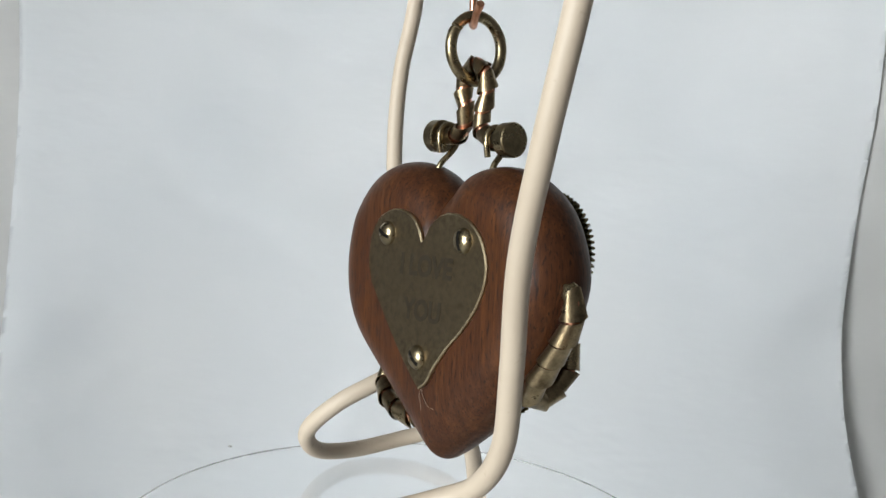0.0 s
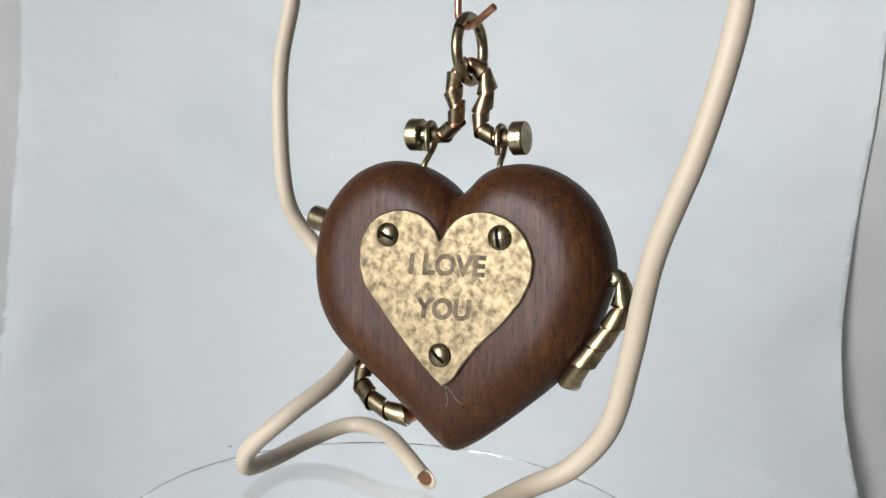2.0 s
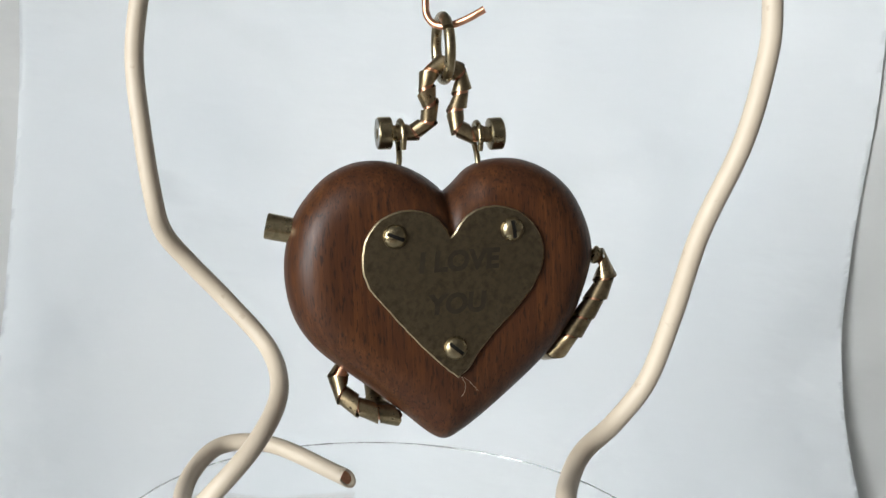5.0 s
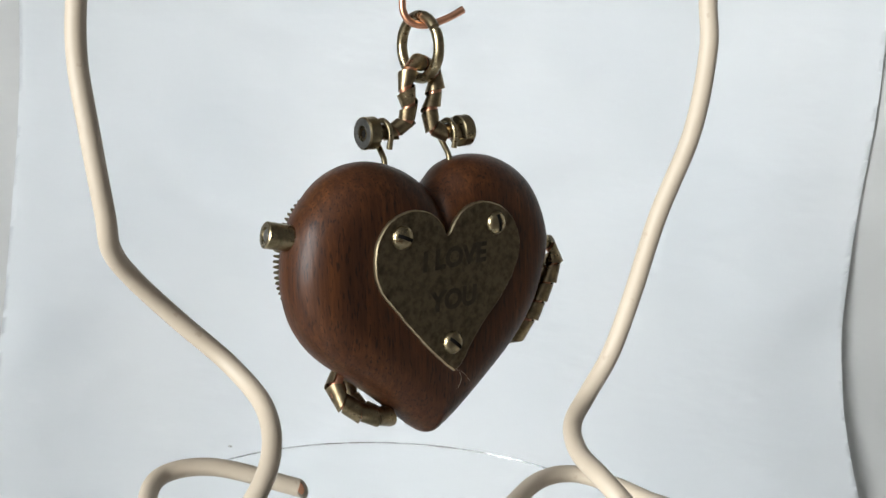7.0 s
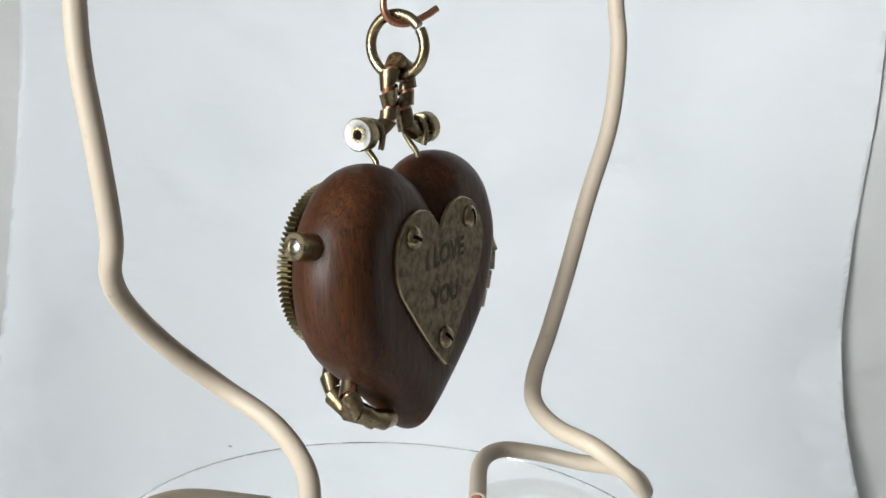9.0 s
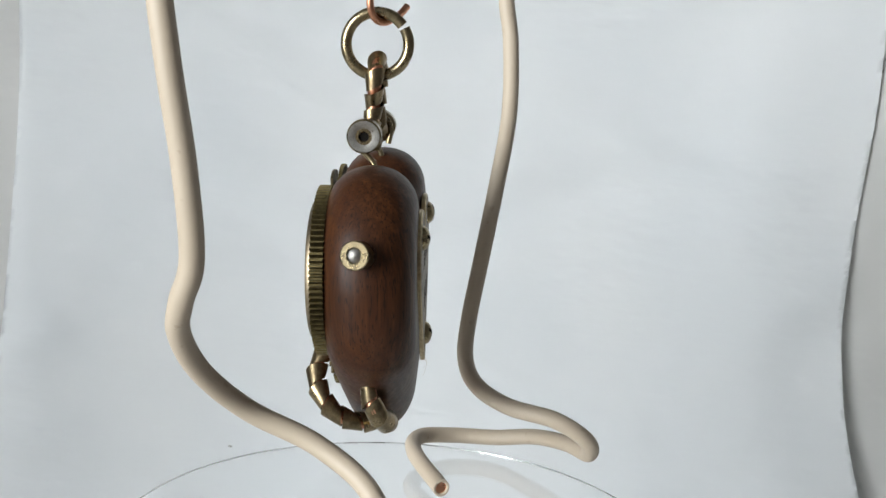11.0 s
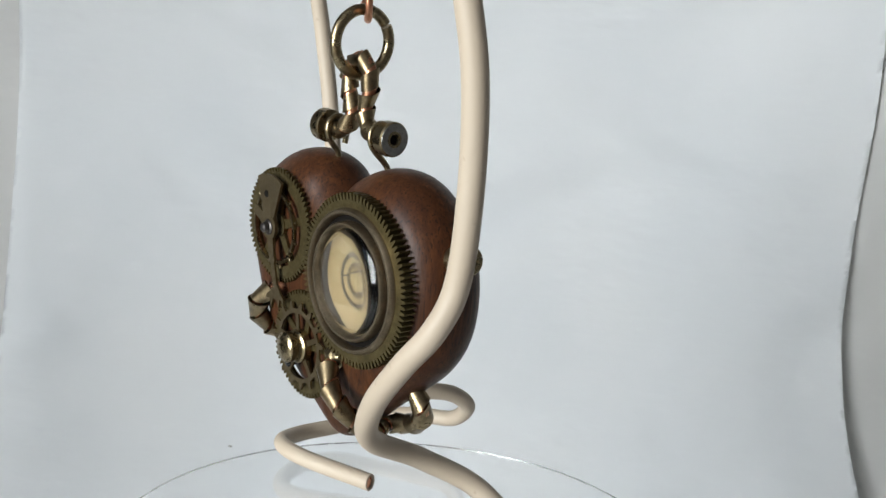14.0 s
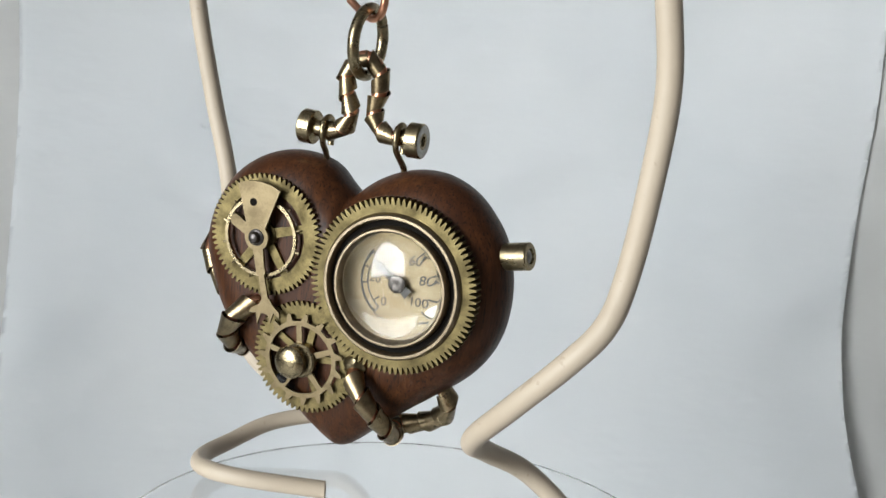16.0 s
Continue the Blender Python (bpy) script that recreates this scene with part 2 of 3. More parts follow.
for lim in ((-4.0, FLOOR_Z, y0, TOP_Z), (y1, FLOOR_Z, 1.6, TOP_Z), (y0, FLOOR_Z, y1, z0), (y0, z1, y1, TOP_Z)):
    merge(west, box(WEST - 0.14, lim[0], lim[1], WEST, lim[2], lim[3]))
structure("wall_west", west, WALL, "dark grey plastered wall with a window opening", "wall")
win = tagged(new("window_1"), "white framed window letting in daylight", "window", kind="structure")
for nm, lim in (("window_sill", (WEST - 0.03, y0 - 0.03, z0 - 0.03, WEST + 0.08, y1 + 0.03, z0)),
                ("frame_rail", (WEST - 0.04, y0, z1 - 0.05, WEST, y1, z1)),
                ("frame_stile", (WEST - 0.04, y0, z0, WEST, y0 + 0.05, z1 - 0.05)),
                ("frame_stile", (WEST - 0.04, y1 - 0.05, z0, WEST, y1, z1 - 0.05))):
    part(nm, box(*lim), WHITE, win, smooth=False)

# ---- table ----
TABLE_Z = -0.24
table = thing("table", "plain white table under the paper backdrop", "table")
part("tabletop", box(-0.62, -0.42, TABLE_Z - 0.03, 0.62, 0.52, TABLE_Z), WHITE, table, smooth=False)
for x in (-0.55, 0.55):
    for y in (-0.37, 0.47):
        part("leg", box(x - 0.025, y - 0.025, FLOOR_Z, x + 0.025, y + 0.025, TABLE_Z - 0.03), WHITE, table, smooth=False)


# ---- paper backdrop ----
def bow(x, z):
    """How far the paper comes forward: shade is shaped into its lower corners, the left bent forward and the right
    back.
    """
    low = min(1.0, max(0.0, (0.10 - z) / 0.17))
    low = low * low * (3 - 2 * low)
    amount = 0.031 + 0.03 * low if x < 0 else 0.008 - 0.034 * low
    return amount * min(2.0, (x / 0.2) ** 2)


def sheet(name, mat, x_left, x_right, z_top, depth, label, seed, ripple, cove, sag=0.0):
    """A sheet that lies on the table and rises behind the subject."""
    rng = Vector((seed * 3.1, seed * 1.7, seed * 0.9))
    nx, ns = 150, 170
    pick = random.Random(seed)
    folds = []
    for _ in range(22):
        ax, az, turn = pick.uniform(-0.2, 0.2), pick.uniform(-0.12, 0.17), pick.uniform(-0.7, 0.9)
        ln = pick.uniform(0.04, 0.14)
        folds.append((ax, az, ax + ln * cos(turn), az + ln * sin(turn), pick.uniform(-1, 1) * ripple * 0.5, pick.uniform(0.012, 0.03)))
    rise = z_top - TABLE_Z
    bm = bmesh.new()
    vs = []
    for j in range(ns + 1):
        s = j / ns
        row = []
        for i in range(nx + 1):
            f = i / nx
            h = rise * s
            lift = max(0.0, 1 - h / cove)
            x = x_left(TABLE_Z + h) * (1 - f) + x_right(TABLE_Z + h) * f
            y = depth + sag * min(1.0, max(0.0, (0.05 - TABLE_Z - h) / 0.15)) - 0.297 * x - bow(x, TABLE_Z + h) - cove * (1 - math.sqrt(max(0.0, 1 - lift * lift))) * 0.9
            z = TABLE_Z + 0.001 + h
            w = noise.noise(Vector((x * 5, z * 4, 0)) + rng) * ripple + noise.noise(Vector((x * 16, z * 21, 4)) + rng) * ripple * 0.16
            w += abs(noise.noise(Vector((x * 9 + z * 5, z * 13 - x * 4, 9)) + rng)) * ripple * 0.22
            for ax, az, bx, bz, deep, wide in folds:
                d = abs((x - ax) * (bz - az) - (z - az) * (bx - ax)) / math.hypot(bx - ax, bz - az)
                k = ((x - ax) * (bx - ax) + (z - az) * (bz - az)) / ((bx - ax) ** 2 + (bz - az) ** 2)
                if d < wide and -0.2 < k < 1.2:
                    w += deep * (1 - (d / wide) ** 2) ** 2 * max(0.0, min(1.0, (0.6 - abs(k - 0.5)) * 3))
            row.append(bm.verts.new((x, y + w, z)))
        vs.append(row)
    for j in range(ns):
        for i in range(nx):
            bm.faces.new((vs[j][i], vs[j][i + 1], vs[j + 1][i + 1], vs[j + 1][i]))
    bmesh.ops.solidify(bm, geom=bm.faces[:], thickness=0.0003)
    me = finish(bm, name, mat, True, 60)
    return tagged(new(name, me), label, "paper", kind="structure")


def right_edge(z):
    return 0.19 + 1.18 * max(0.0, 0.07 - z) ** 2.1


def left_edge(z):
    return -0.1931 - 0.8 * max(0.0, -0.03 - z) ** 1.65


paper = sheet("backdrop_paper", PAPER, left_edge, right_edge, 0.24, 0.300, "creased white drawing paper hung as backdrop", 2, 0.0036, 0.03)
sheet("backdrop_card", CARD, lambda z: -0.55, lambda z: 0.55, 0.34, 0.3022, "large white card behind the backdrop paper", 2, 0.0036, 0.03, 0.009)

spot = min(paper.data.vertices, key=lambda v: (v.co.x + 0.0853) ** 2 + (v.co.z + 0.0969) ** 2).co.copy()
fleck = bmesh.new()
bmesh.ops.create_icosphere(fleck, subdivisions=2, radius=0.001)
for v in fleck.verts:
    v.co = Vector((v.co.x * (1.2 + 0.5 * noise.noise(v.co * 900)), v.co.y * 0.3, v.co.z * (0.6 + 0.5 * noise.noise(v.co * 700)))) + spot
part("fleck", fleck, STEEL, paper, "tiny grey fleck stuck on the paper")

# ---- display disc on its turntable ----
base = thing("turntable", "small white turntable standing on the table", "turntable")
part("foot", turned([(0, 0.018), (0.003, 0.02), (0.02, 0.02), (0.024, 0.017)], (0, 0, TABLE_Z + 0.001), (0, 0, 1), 48), WHITE, base)
part("spindle", turned([(0, 0.006), (0.2138, 0.006)], (0, 0, TABLE_Z + 0.025), (0, 0, 1), 24), STEEL, base)
disc = new("display_disc")
disc.empty_display_size = 0.01
pane = part("pane", turned([(0, 0.0562), (0.0009, 0.0562)], (0, 0, -0.0009), (0, 0, 1), 256), DISC_GLASS, disc)
pane.visible_shadow = False
brim = bmesh.new()
loft(brim, [[Vector((r * cos(2 * pi * k / 256), r * sin(2 * pi * k / 256), z)) for r, z in ((0.0562, -0.0009), (0.0563, -0.0009), (0.0564, -0.0006), (0.0564, -0.0003), (0.0563, 0.0), (0.0562, 0.0))] for k in range(256)], loop=True)
part("ground_edge", brim, FROSTED, disc, "softly ground rim of the glass").visible_shadow = False
tagged(disc, "thin round clear glass disc carrying the stand", "disc")

# ---- wire stand ----
LIFT = 92.2
LEG_A = [(-46.3, 41.5, 16.5), (-47.8, 39.4, 0.7), (-46.3, 37.0, -14.7), (-43.9, 35.9, -28.8), (-41.5, 37.7, -36.0), (-36.3, 38.5, -42.2), (-27.9, 35.7, -50.9), (-20.4, 28.2, -59.7), (-20.7, 16.2, -65.7), (-26.8, 6.7, -72.1), (-34.8, 4.4, -80.4), (-38.8, 10.5, -87.4), (-39.0, 22.4, -89.9), (-34.7, 35.3, -88.3), (-27.2, 42.1, -85.5), (-16.5, 38.3, -85.0), (-2.9, 27.0, -89.4)]
LEG_B = [(59.0, -25.5, 20.3), (58.2, -27.2, 8.6), (54.6, -27.3, -8.5), (49.1, -24.3, -26.1), (46.5, -21.4, -43.1), (43.7, -19.0, -56.3), (37.9, -17.8, -64.8), (30.5, -19.8, -69.3), (24.2, -26.3, -72.1), (18.9, -35.8, -73.3), (19.2, -43.3, -78.0), (25.6, -45.6, -83.3), (34.9, -42.7, -84.2), (43.3, -36.8, -85.6), (48.9, -28.0, -87.9), (50.7, -17.7, -88.1), (46.6, -9.1, -87.2), (36.7, -6.9, -87.5), (19.8, -11.3, -89.3)]
ARCH = [(-45.0, 41.0, 34.0), (-41.0, 39.5, 46.0), (-30.0, 31.0, 62.0), (-12.0, 19.5, 75.0), (7.5, 7.5, 78.5), (27.0, -6.0, 74.0), (45.0, -18.0, 60.0), (56.0, -25.0, 47.0), (60.0, -27.0, 32.0)]


def wire_stand():
    stand = thing("wire_stand", "bent cream-sheathed copper cable stand on the glass disc", "stand")
    way = LEG_A[::-1] + ARCH + LEG_B
    line = [Vector((x, y, max(z + LIFT, 1.9))) * MM for x, y, z in way]
    path = spline(line, 8)
    sheath = part("sheath", tube(path, 1.92 * MM, 20, False), CREAM, stand)
    for a, b, lean, cut in ((path[0], path[1], Vector((0, -0.8, 0.6)), 1.0), (path[-1], path[-2], Vector((0, 0, 1)), 0.12)):
        d = (a - b).normalized()
        u = d.orthogonal().normalized()
        v = d.cross(u)
        slant = (lean - d * lean.dot(d)).normalized()

        def lip(r, out, k=cut, n=24):
            dirs = [u * cos(2 * pi * q / n) + v * sin(2 * pi * q / n) for q in range(n)]
            return [a + w * r * MM + d * (out - w.dot(slant) * k * r) * MM for w in dirs]

        rim = bmesh.new()
        loft(rim, [lip(1.92, -1.4, 0), lip(1.925, 0.75), lip(1.76, 0.85), lip(1.45, 0.82), lip(1.3, 0.65), lip(1.3, -1.3, 0)], False)
        part("cut_rim", rim, CREAM, sheath, "slanting cut end of the sheath")
        bore = bmesh.new()
        loft(bore, [lip(1.31, 0.35), lip(1.2, -0.2), lip(0.9, -0.3), lip(0.2, -0.35)])
        part("copper_core", bore, COPPER, sheath, "bare copper core at the cut end")
    top = Vector((7.5, 7.5, 78.5 + LIFT)) * MM
    to = lambda p: PEND @ (Vector(p) * MM)
    hook = [to((8.6, 4.5, 42.2)), to((6.2, 5.6, 40.9)), to((3.6, 7.2, 39.8)), to((1.6, 8.6, 39.45)), to((-0.2, 9.8, 40.0)),
            to((-1.3, 10.6, 41.6)), to((-1.5, 10.8, 44.0)), to((-1.0, 10.3, 50.0)), to((0.4, 9.0, 60.0))]
    hook += [top + Vector((-2.6, 0.4, -6.0)) * MM, top + Vector((-2.9, 0.3, -1.0)) * MM, top + Vector((-1.8, 0.2, 2.4)) * MM,
             top + Vector((0.6, 0.0, 3.0)) * MM, top + Vector((2.8, -0.2, 0.8)) * MM, top + Vector((2.9, -0.2, -2.5)) * MM]
    part("hook", tube(spline(hook, 8), 0.72 * MM, 12), COPPER, stand, "thin bent copper wire hook")
    return stand


# ---- heart pendant: x to the right of its front, y to its back, z up ----
PEND = Matrix(((0.9874, 0.1355, -0.0814, 0.0078), (-0.1309, 0.9896, 0.0600, -0.0041), (0.0886, -0.0486, 0.9949, -0.0295 + LIFT * MM), (0, 0, 0, 1)))

HEART = [(0.1, 7.3), (-2.8, 9.9), (-6.1, 12.0), (-9.9, 13.5), (-13.8, 14.1), (-18.2, 13.6), (-22.8, 11.5), (-26.8, 7.8), (-29.8, 3.4),
         (-31.6, -2.7), (-32.0, -8.3), (-31.2, -14.0), (-29.2, -18.7), (-26.1, -22.8), (-21.2, -27.1), (-14.6, -32.6), (-9.1, -37.6),
         (-4.7, -41.6), (-1.8, -43.0), (1.1, -42.0), (5.8, -38.9), (12.9, -33.4), (20.6, -26.7), (25.9, -20.0), (28.9, -13.2),
         (30.5, -7.5), (30.3, -2.9), (28.6, 2.3), (25.9, 6.9), (22.0, 10.4), (17.5, 12.6), (13.0, 13.4), (8.5, 13.0), (5.1, 11.6), (2.2, 8.9)]
BADGE = [(-0.7, -0.9), (-1.9, 1.5), (-4.0, 3.5), (-7.1, 4.7), (-10.9, 4.6), (-14.7, 2.9), (-17.3, -0.6), (-18.0, -5.4), (-16.9, -9.8),
         (-13.8, -13.8), (-9.7, -18.9), (-5.5, -23.6), (-2.3, -26.8), (-0.2, -28.5), (2.1, -26.7), (4.4, -23.5), (8.3, -19.2),
         (12.3, -15.5), (15.7, -11.2), (17.7, -6.9), (17.8, -3.1), (16.0, 0.8), (12.8, 3.5), (8.5, 4.7), (4.7, 4.2), (1.9, 2.4), (0.2, 0.1)]


def smooth_outline(points, steps, corners):
    """A closed smooth outline in mm that keeps the named corners sharp."""
    n = len(points)
    out = []
    for i in range(n):
        a, b, c, d = (Vector(points[(i + k) % n]) for k in (-1, 0, 1, 2))
        if i in corners:
            a = 2 * b - c
        if (i + 1) % n in corners:
            d = 2 * c - b
        for k in range(steps):
            f = k / steps
            out.append(0.5 * (2 * b + (c - a) * f + (2 * a - 5 * b + 4 * c - d) * f * f + (3 * b - 3 * c + d - a) * f ** 3))
    return out


def heart_body():
    """A carved heart whose faces roll over to the rim."""
    rim = smooth_outline(HEART, 6, {0})
    pts = np.array([tuple(p) for p in rim])
    nxt = np.roll(pts, -1, axis=0)
    seg = nxt - pts
    seg2 = (seg ** 2).sum(1)

    def inside(p):
        f = np.clip(((p - pts) * seg).sum(1) / seg2, 0, 1)
        return np.sqrt((((pts + seg * f[:, None]) - p) ** 2).sum(1)).min()

    centre = np.array((0.0, -11.0))
    rho = [1 - (1 - k / 22) ** 2.0 for k in range(1, 23)]
    bm = bmesh.new()
    front, back = [], []
    for r in rho:
        fr_row, bk_row = [], []
        for p in pts:
            q = centre + (p - centre) * r
            d = 0.0 if r >= 1 else inside(q)
            k = min(d / 8.2, 1.0)
            h = (1 - (1 - k) ** 2.1) ** (1 / 2.1) if k > 0 else 0.0
            t = min(max((q[1] + 43.5) / 27, 0), 1)
            full = 0.68 + 0.32 * (t * (2 - t))
            y_mid = 9.45
            if r >= 1:
                v = bm.verts.new((p[0] * MM, y_mid * MM, p[1] * MM))
                fr_row.append(v)
                bk_row.append(v)
            else:
                crease = 1.5 * math.exp(-((q[0] - 0.1) / 1.1) ** 2) * min(1.0, max(0.0, (q[1] + 3.5) / 8)) * h
                fr_row.append(bm.verts.new((q[0] * MM, (y_mid - 8.45 * h * full + crease) * MM, q[1] * MM)))
                y_back = y_mid + 8.45 * h * full - crease
                if math.hypot(q[0] + 12.8, q[1] + 6.1) < 12.4:
                    y_back = min(y_back, 15.0)
                bk_row.append(bm.verts.new((q[0] * MM, y_back * MM, q[1] * MM)))
        front.append(fr_row)
        back.append(bk_row)
    n = len(pts)
    for rows, y in ((front, 1.0), (back, 17.9)):
        mid = bm.verts.new((0, y * MM, -0.011))
        for k in range(n):
            bm.faces.new((mid, rows[0][k], rows[0][(k + 1) % n]))
        for a, b in zip(rows, rows[1:]):
            for k in range(n):
                bm.faces.new((a[k], a[(k + 1) % n], b[(k + 1) % n], b[k]))
    return bm


def screw(parent, x, z, slot):
    """A domed slotted screw head on the front plate."""
    head = [(0.0, 2.35), (0.35, 2.3), (0.8, 2.0), (1.15, 1.5), (1.38, 0.8), (1.45, 0.0)]
    sc = part("screw", turned([(a * MM, r * MM) for a, r in head], (x * MM, 0.3 * MM, z * MM), (0, -1, 0), 28), BRASS, parent)
    d = Vector((cos(radians(slot)), 0, sin(radians(slot))))
    nrm = Vector((-d.z, 0, d.x))
    # the slot is not cut: a dark strip over the dome paints its shade
    cut = bmesh.new()
    rings = []
    for k in range(9):
        u = -1 + k / 4
        a = 0.36 + 1.12 * math.sqrt(max(0.0, 1 - u * u))
        p = Vector((x, 0.3 - a, z)) + d * 2.2 * u
        rings.append([(p + nrm * 0.36) * MM, (p - nrm * 0.36) * MM, (p - nrm * 0.36 + Vector((0, 0.25, 0))) * MM, (p + nrm * 0.36 + Vector((0, 0.25, 0))) * MM])
    loft(cut, rings)
    part("slot", cut, RECESS_SHADE, sc, "dark strip painted as the shaded screwdriver slot", False)


def rod_knob(parent, x_in, x_out, y, z, hollow):
    s = 1 if x_out > x_in else -1
    w = abs(x_out - x_in)
    prof = [(-1.6, 1.5), (-0.3, 1.6), (-0.1, 2.2), (0.0, 3.0), (0.2, 3.22), (w - 0.25, 3.22), (w, 3.0)] + ([(w, 1.0), (w - 0.5, 0.9), (w - 0.6, 0.0)] if hollow else [(w + 0.05, 1.5), (w + 0.05, 0.0)])
    kn = part("knob", turned([(a * MM, r * MM) for a, r in prof], (x_in * MM, y * MM, z * MM), (s, 0, 0.03), 36), BRASS, parent)
    if hollow:
        d = Vector((s, 0, 0.03)).normalized()
        u = d.orthogonal().normalized()
        v = d.cross(u)
        o = Vector((x_in, y, z)) * MM + d * w * MM
        # silvery colour on the brass end paints in the window's reflection
        face = bmesh.new()
        loft(face, [[o + (u * cos(2 * pi * k / 36) + v * sin(2 * pi * k / 36)) * r * MM + d * h * MM for r, h in ((2.98, -0.05), (2.9, 0.06), (1.7, 0.04), (1.05, -0.12), (1.05, -0.3))] for k in range(36)], loop=True)
        part("knob_glare_face", face, STEEL, kn, "scuffed end of the knob, silvered for the window's reflection")
        # dark disc paints the shade at the bottom of the hollow
        part("knob_recess_shade", turned([(0, 0.9 * MM), (0.05 * MM, 0.85 * MM)], ((x_in + s * (w - 0.5)) * MM, y * MM, z * MM), (s, 0, 0.03), 16), RECESS_SHADE, kn, "dark disc painting the shade in the knob's hollow")


def wrapped_pipe(parent, name, pts, core_r, strip_r, turns, seed, label, cover=0.9, bare=0):
    line = spline([Vector(p) * MM for p in pts], 8)
    core = part(name, tube(line[bare:], core_r * MM, 14), COPPER, parent, label)
    part("strip", wrap(line, strip_r * MM, turns, cover, seed=seed), STRIP, core, "wound brass strip", True, 50)
    return core


def gear_ring(cx, cz, root, tip, teeth, inner, y0, y1):
    out = [(x * MM, z * MM) for x, z in toothed(cx, cz, root, tip, teeth)]
    hole = [(x * MM, z * MM) for x, z in circle(cx, cz, inner, len(out))]
    return slab(out, y0 * MM, y1 * MM, hole)


def annulus(cx, cz, r_out, r_in, y0, y1, n=72):
    return slab([(x * MM, z * MM) for x, z in circle(cx, cz, r_out, n)], y0 * MM, y1 * MM, [(x * MM, z * MM) for x, z in circle(cx, cz, r_in, n)])


def spoke(cx, cz, angle, r0, r1, w0, w1, y0, y1):
    d = (cos(radians(angle)), sin(radians(angle)))
    return bar(((cx + d[0] * r0) * MM, (cz + d[1] * r0) * MM), ((cx + d[0] * r1) * MM, (cz + d[1] * r1) * MM), w0 * MM, w1 * MM, y0 * MM, y1 * MM)


def gauge(parent):
    """The domed dial in its toothed brass ring."""
    cx, cz = -12.8, -6.1
    ring = part("toothed_ring", gear_ring(cx, cz, 14.85, 16.15, 92, 12.6, 17.2, 19.6), GEAR, parent, "large toothed brass ring", False)
    lip = [(17.5, 13.5), (19.5, 13.5), (20.2, 13.35), (20.7, 12.95), (20.7, 12.5), (20.2, 12.2), (18.9, 12.1), (18.9, 11.1), (20.5, 11.0),
           (21.0, 10.7), (21.0, 10.35), (20.4, 10.0), (18.9, 9.9), (17.5, 10.4)]
    bm = bmesh.new()
    n = 84
    loft(bm, [[Vector(((cx + r * cos(2 * pi * k / n)) * MM, y * MM, (cz + r * sin(2 * pi * k / n)) * MM)) for y, r in lip] for k in range(n)], loop=True)
    part("bezel", bm, BEZEL, ring, "polished stepped brass bezel", True, 40)
    # dark ring on the bezel's sunken step, painting the shade there
    groove = annulus(cx, cz, 12.08, 11.12, 18.95, 19.2)
    part("groove", groove, RECESS_SHADE, ring, "dark ring painting the shade in the bezel's step", False)
    part("cup", annulus(cx, cz, 10.3, 9.88, 15.3, 18.85), HUBS, ring, "blackened inner wall of the gauge", False)
    dial = part("dial", turned([(0, 9.85 * MM), (0.3 * MM, 9.85 * MM)], (cx * MM, 15.4 * MM, cz * MM), (0, 1, 0), 64), DIAL, parent, "aged ivory gauge dial with black figures", True)
    y = 15.76
    for words, ang in (("0", 237), ("20", 180), ("40", 124), ("60", 62), ("80", 13), ("100", -37)):
        a = radians(ang)
        r = 4.45
        lettering("numeral", words, 2.15 * MM, ((cx - r * cos(a)) * MM, y * MM, (cz + r * sin(a)) * MM), True, PRINT, dial)
    for r, w, a0, a1 in ((6.85, 0.4, 140, 236), (5.75, 0.26, 140, 236), (7.1, 0.15, 236, 322)):
        arc = bmesh.new()
        n = 30
        rows = []
        for k in range(n + 1):
            a = radians(a0 + (a1 - a0) * k / n)
            rows.append([Vector(((cx - q * cos(a)) * MM, yy * MM, (cz + q * sin(a)) * MM)) for q, yy in ((r - w / 2, 15.7), (r + w / 2, 15.7), (r + w / 2, 15.75), (r - w / 2, 15.75))])
        loft(arc, rows)
        part("scale_line", arc, PRINT, dial, smooth=False)
    for ang, r0, r1 in ((236, 6.3, 7.9), (222, 5.0, 6.6), (190, 6.4, 7.8), (165, 6.4, 7.8), (142, 6.4, 7.8), (117, 6.5, 7.6), (62, 6.4, 7.7), (38, 6.5, 7.3), (13, 6.4, 7.7), (-20, 5.9, 7.5), (-44, 6.5, 7.7)):
        b = spoke(cx, cz, 180 - ang, r0 * 0.89, r1 * 0.89, 0.26, 0.26, 15.7, 15.75)
        part("scale_mark", b, PRINT, dial, smooth=False)
    patch = spoke(cx, cz, 180 + 33, 6.1, 8.3, 1.9, 2.5, 15.7, 15.74)
    part("grey_block", patch, STEEL, dial, "small grey block on the scale", False)
    hand = bmesh.new()
    merge(hand, spoke(cx, cz, 180 - 146, 0.0, 3.9, 1.0, 1.1, 16.5, 16.65))
    merge(hand, spoke(cx, cz, 180 - 146, 3.7, 5.3, 1.7, 0.6, 16.5, 16.65))
    merge(hand, spoke(cx, cz, 180 - 326, 0.0, 2.6, 1.0, 1.9, 16.5, 16.65))
    pointer = part("pointer", hand, PRINT, dial, "black gauge pointer", False)
    part("pointer_hub", turned([(0, 1.5 * MM), (0.35 * MM, 1.5 * MM), (0.5 * MM, 1.2 * MM), (0.5 * MM, 0.5 * MM), (0.35 * MM, 0.0)], (cx * MM, 16.5 * MM, cz * MM), (0, 1, 0), 24), HUBS, dial, "blackened steel hub")
    cap = [(0.0, 9.8), (0.25, 9.8), (0.95, 9.3), (1.6, 8.2), (2.1, 6.6), (2.5, 4.5), (2.72, 2.2), (2.76, 0.4)]
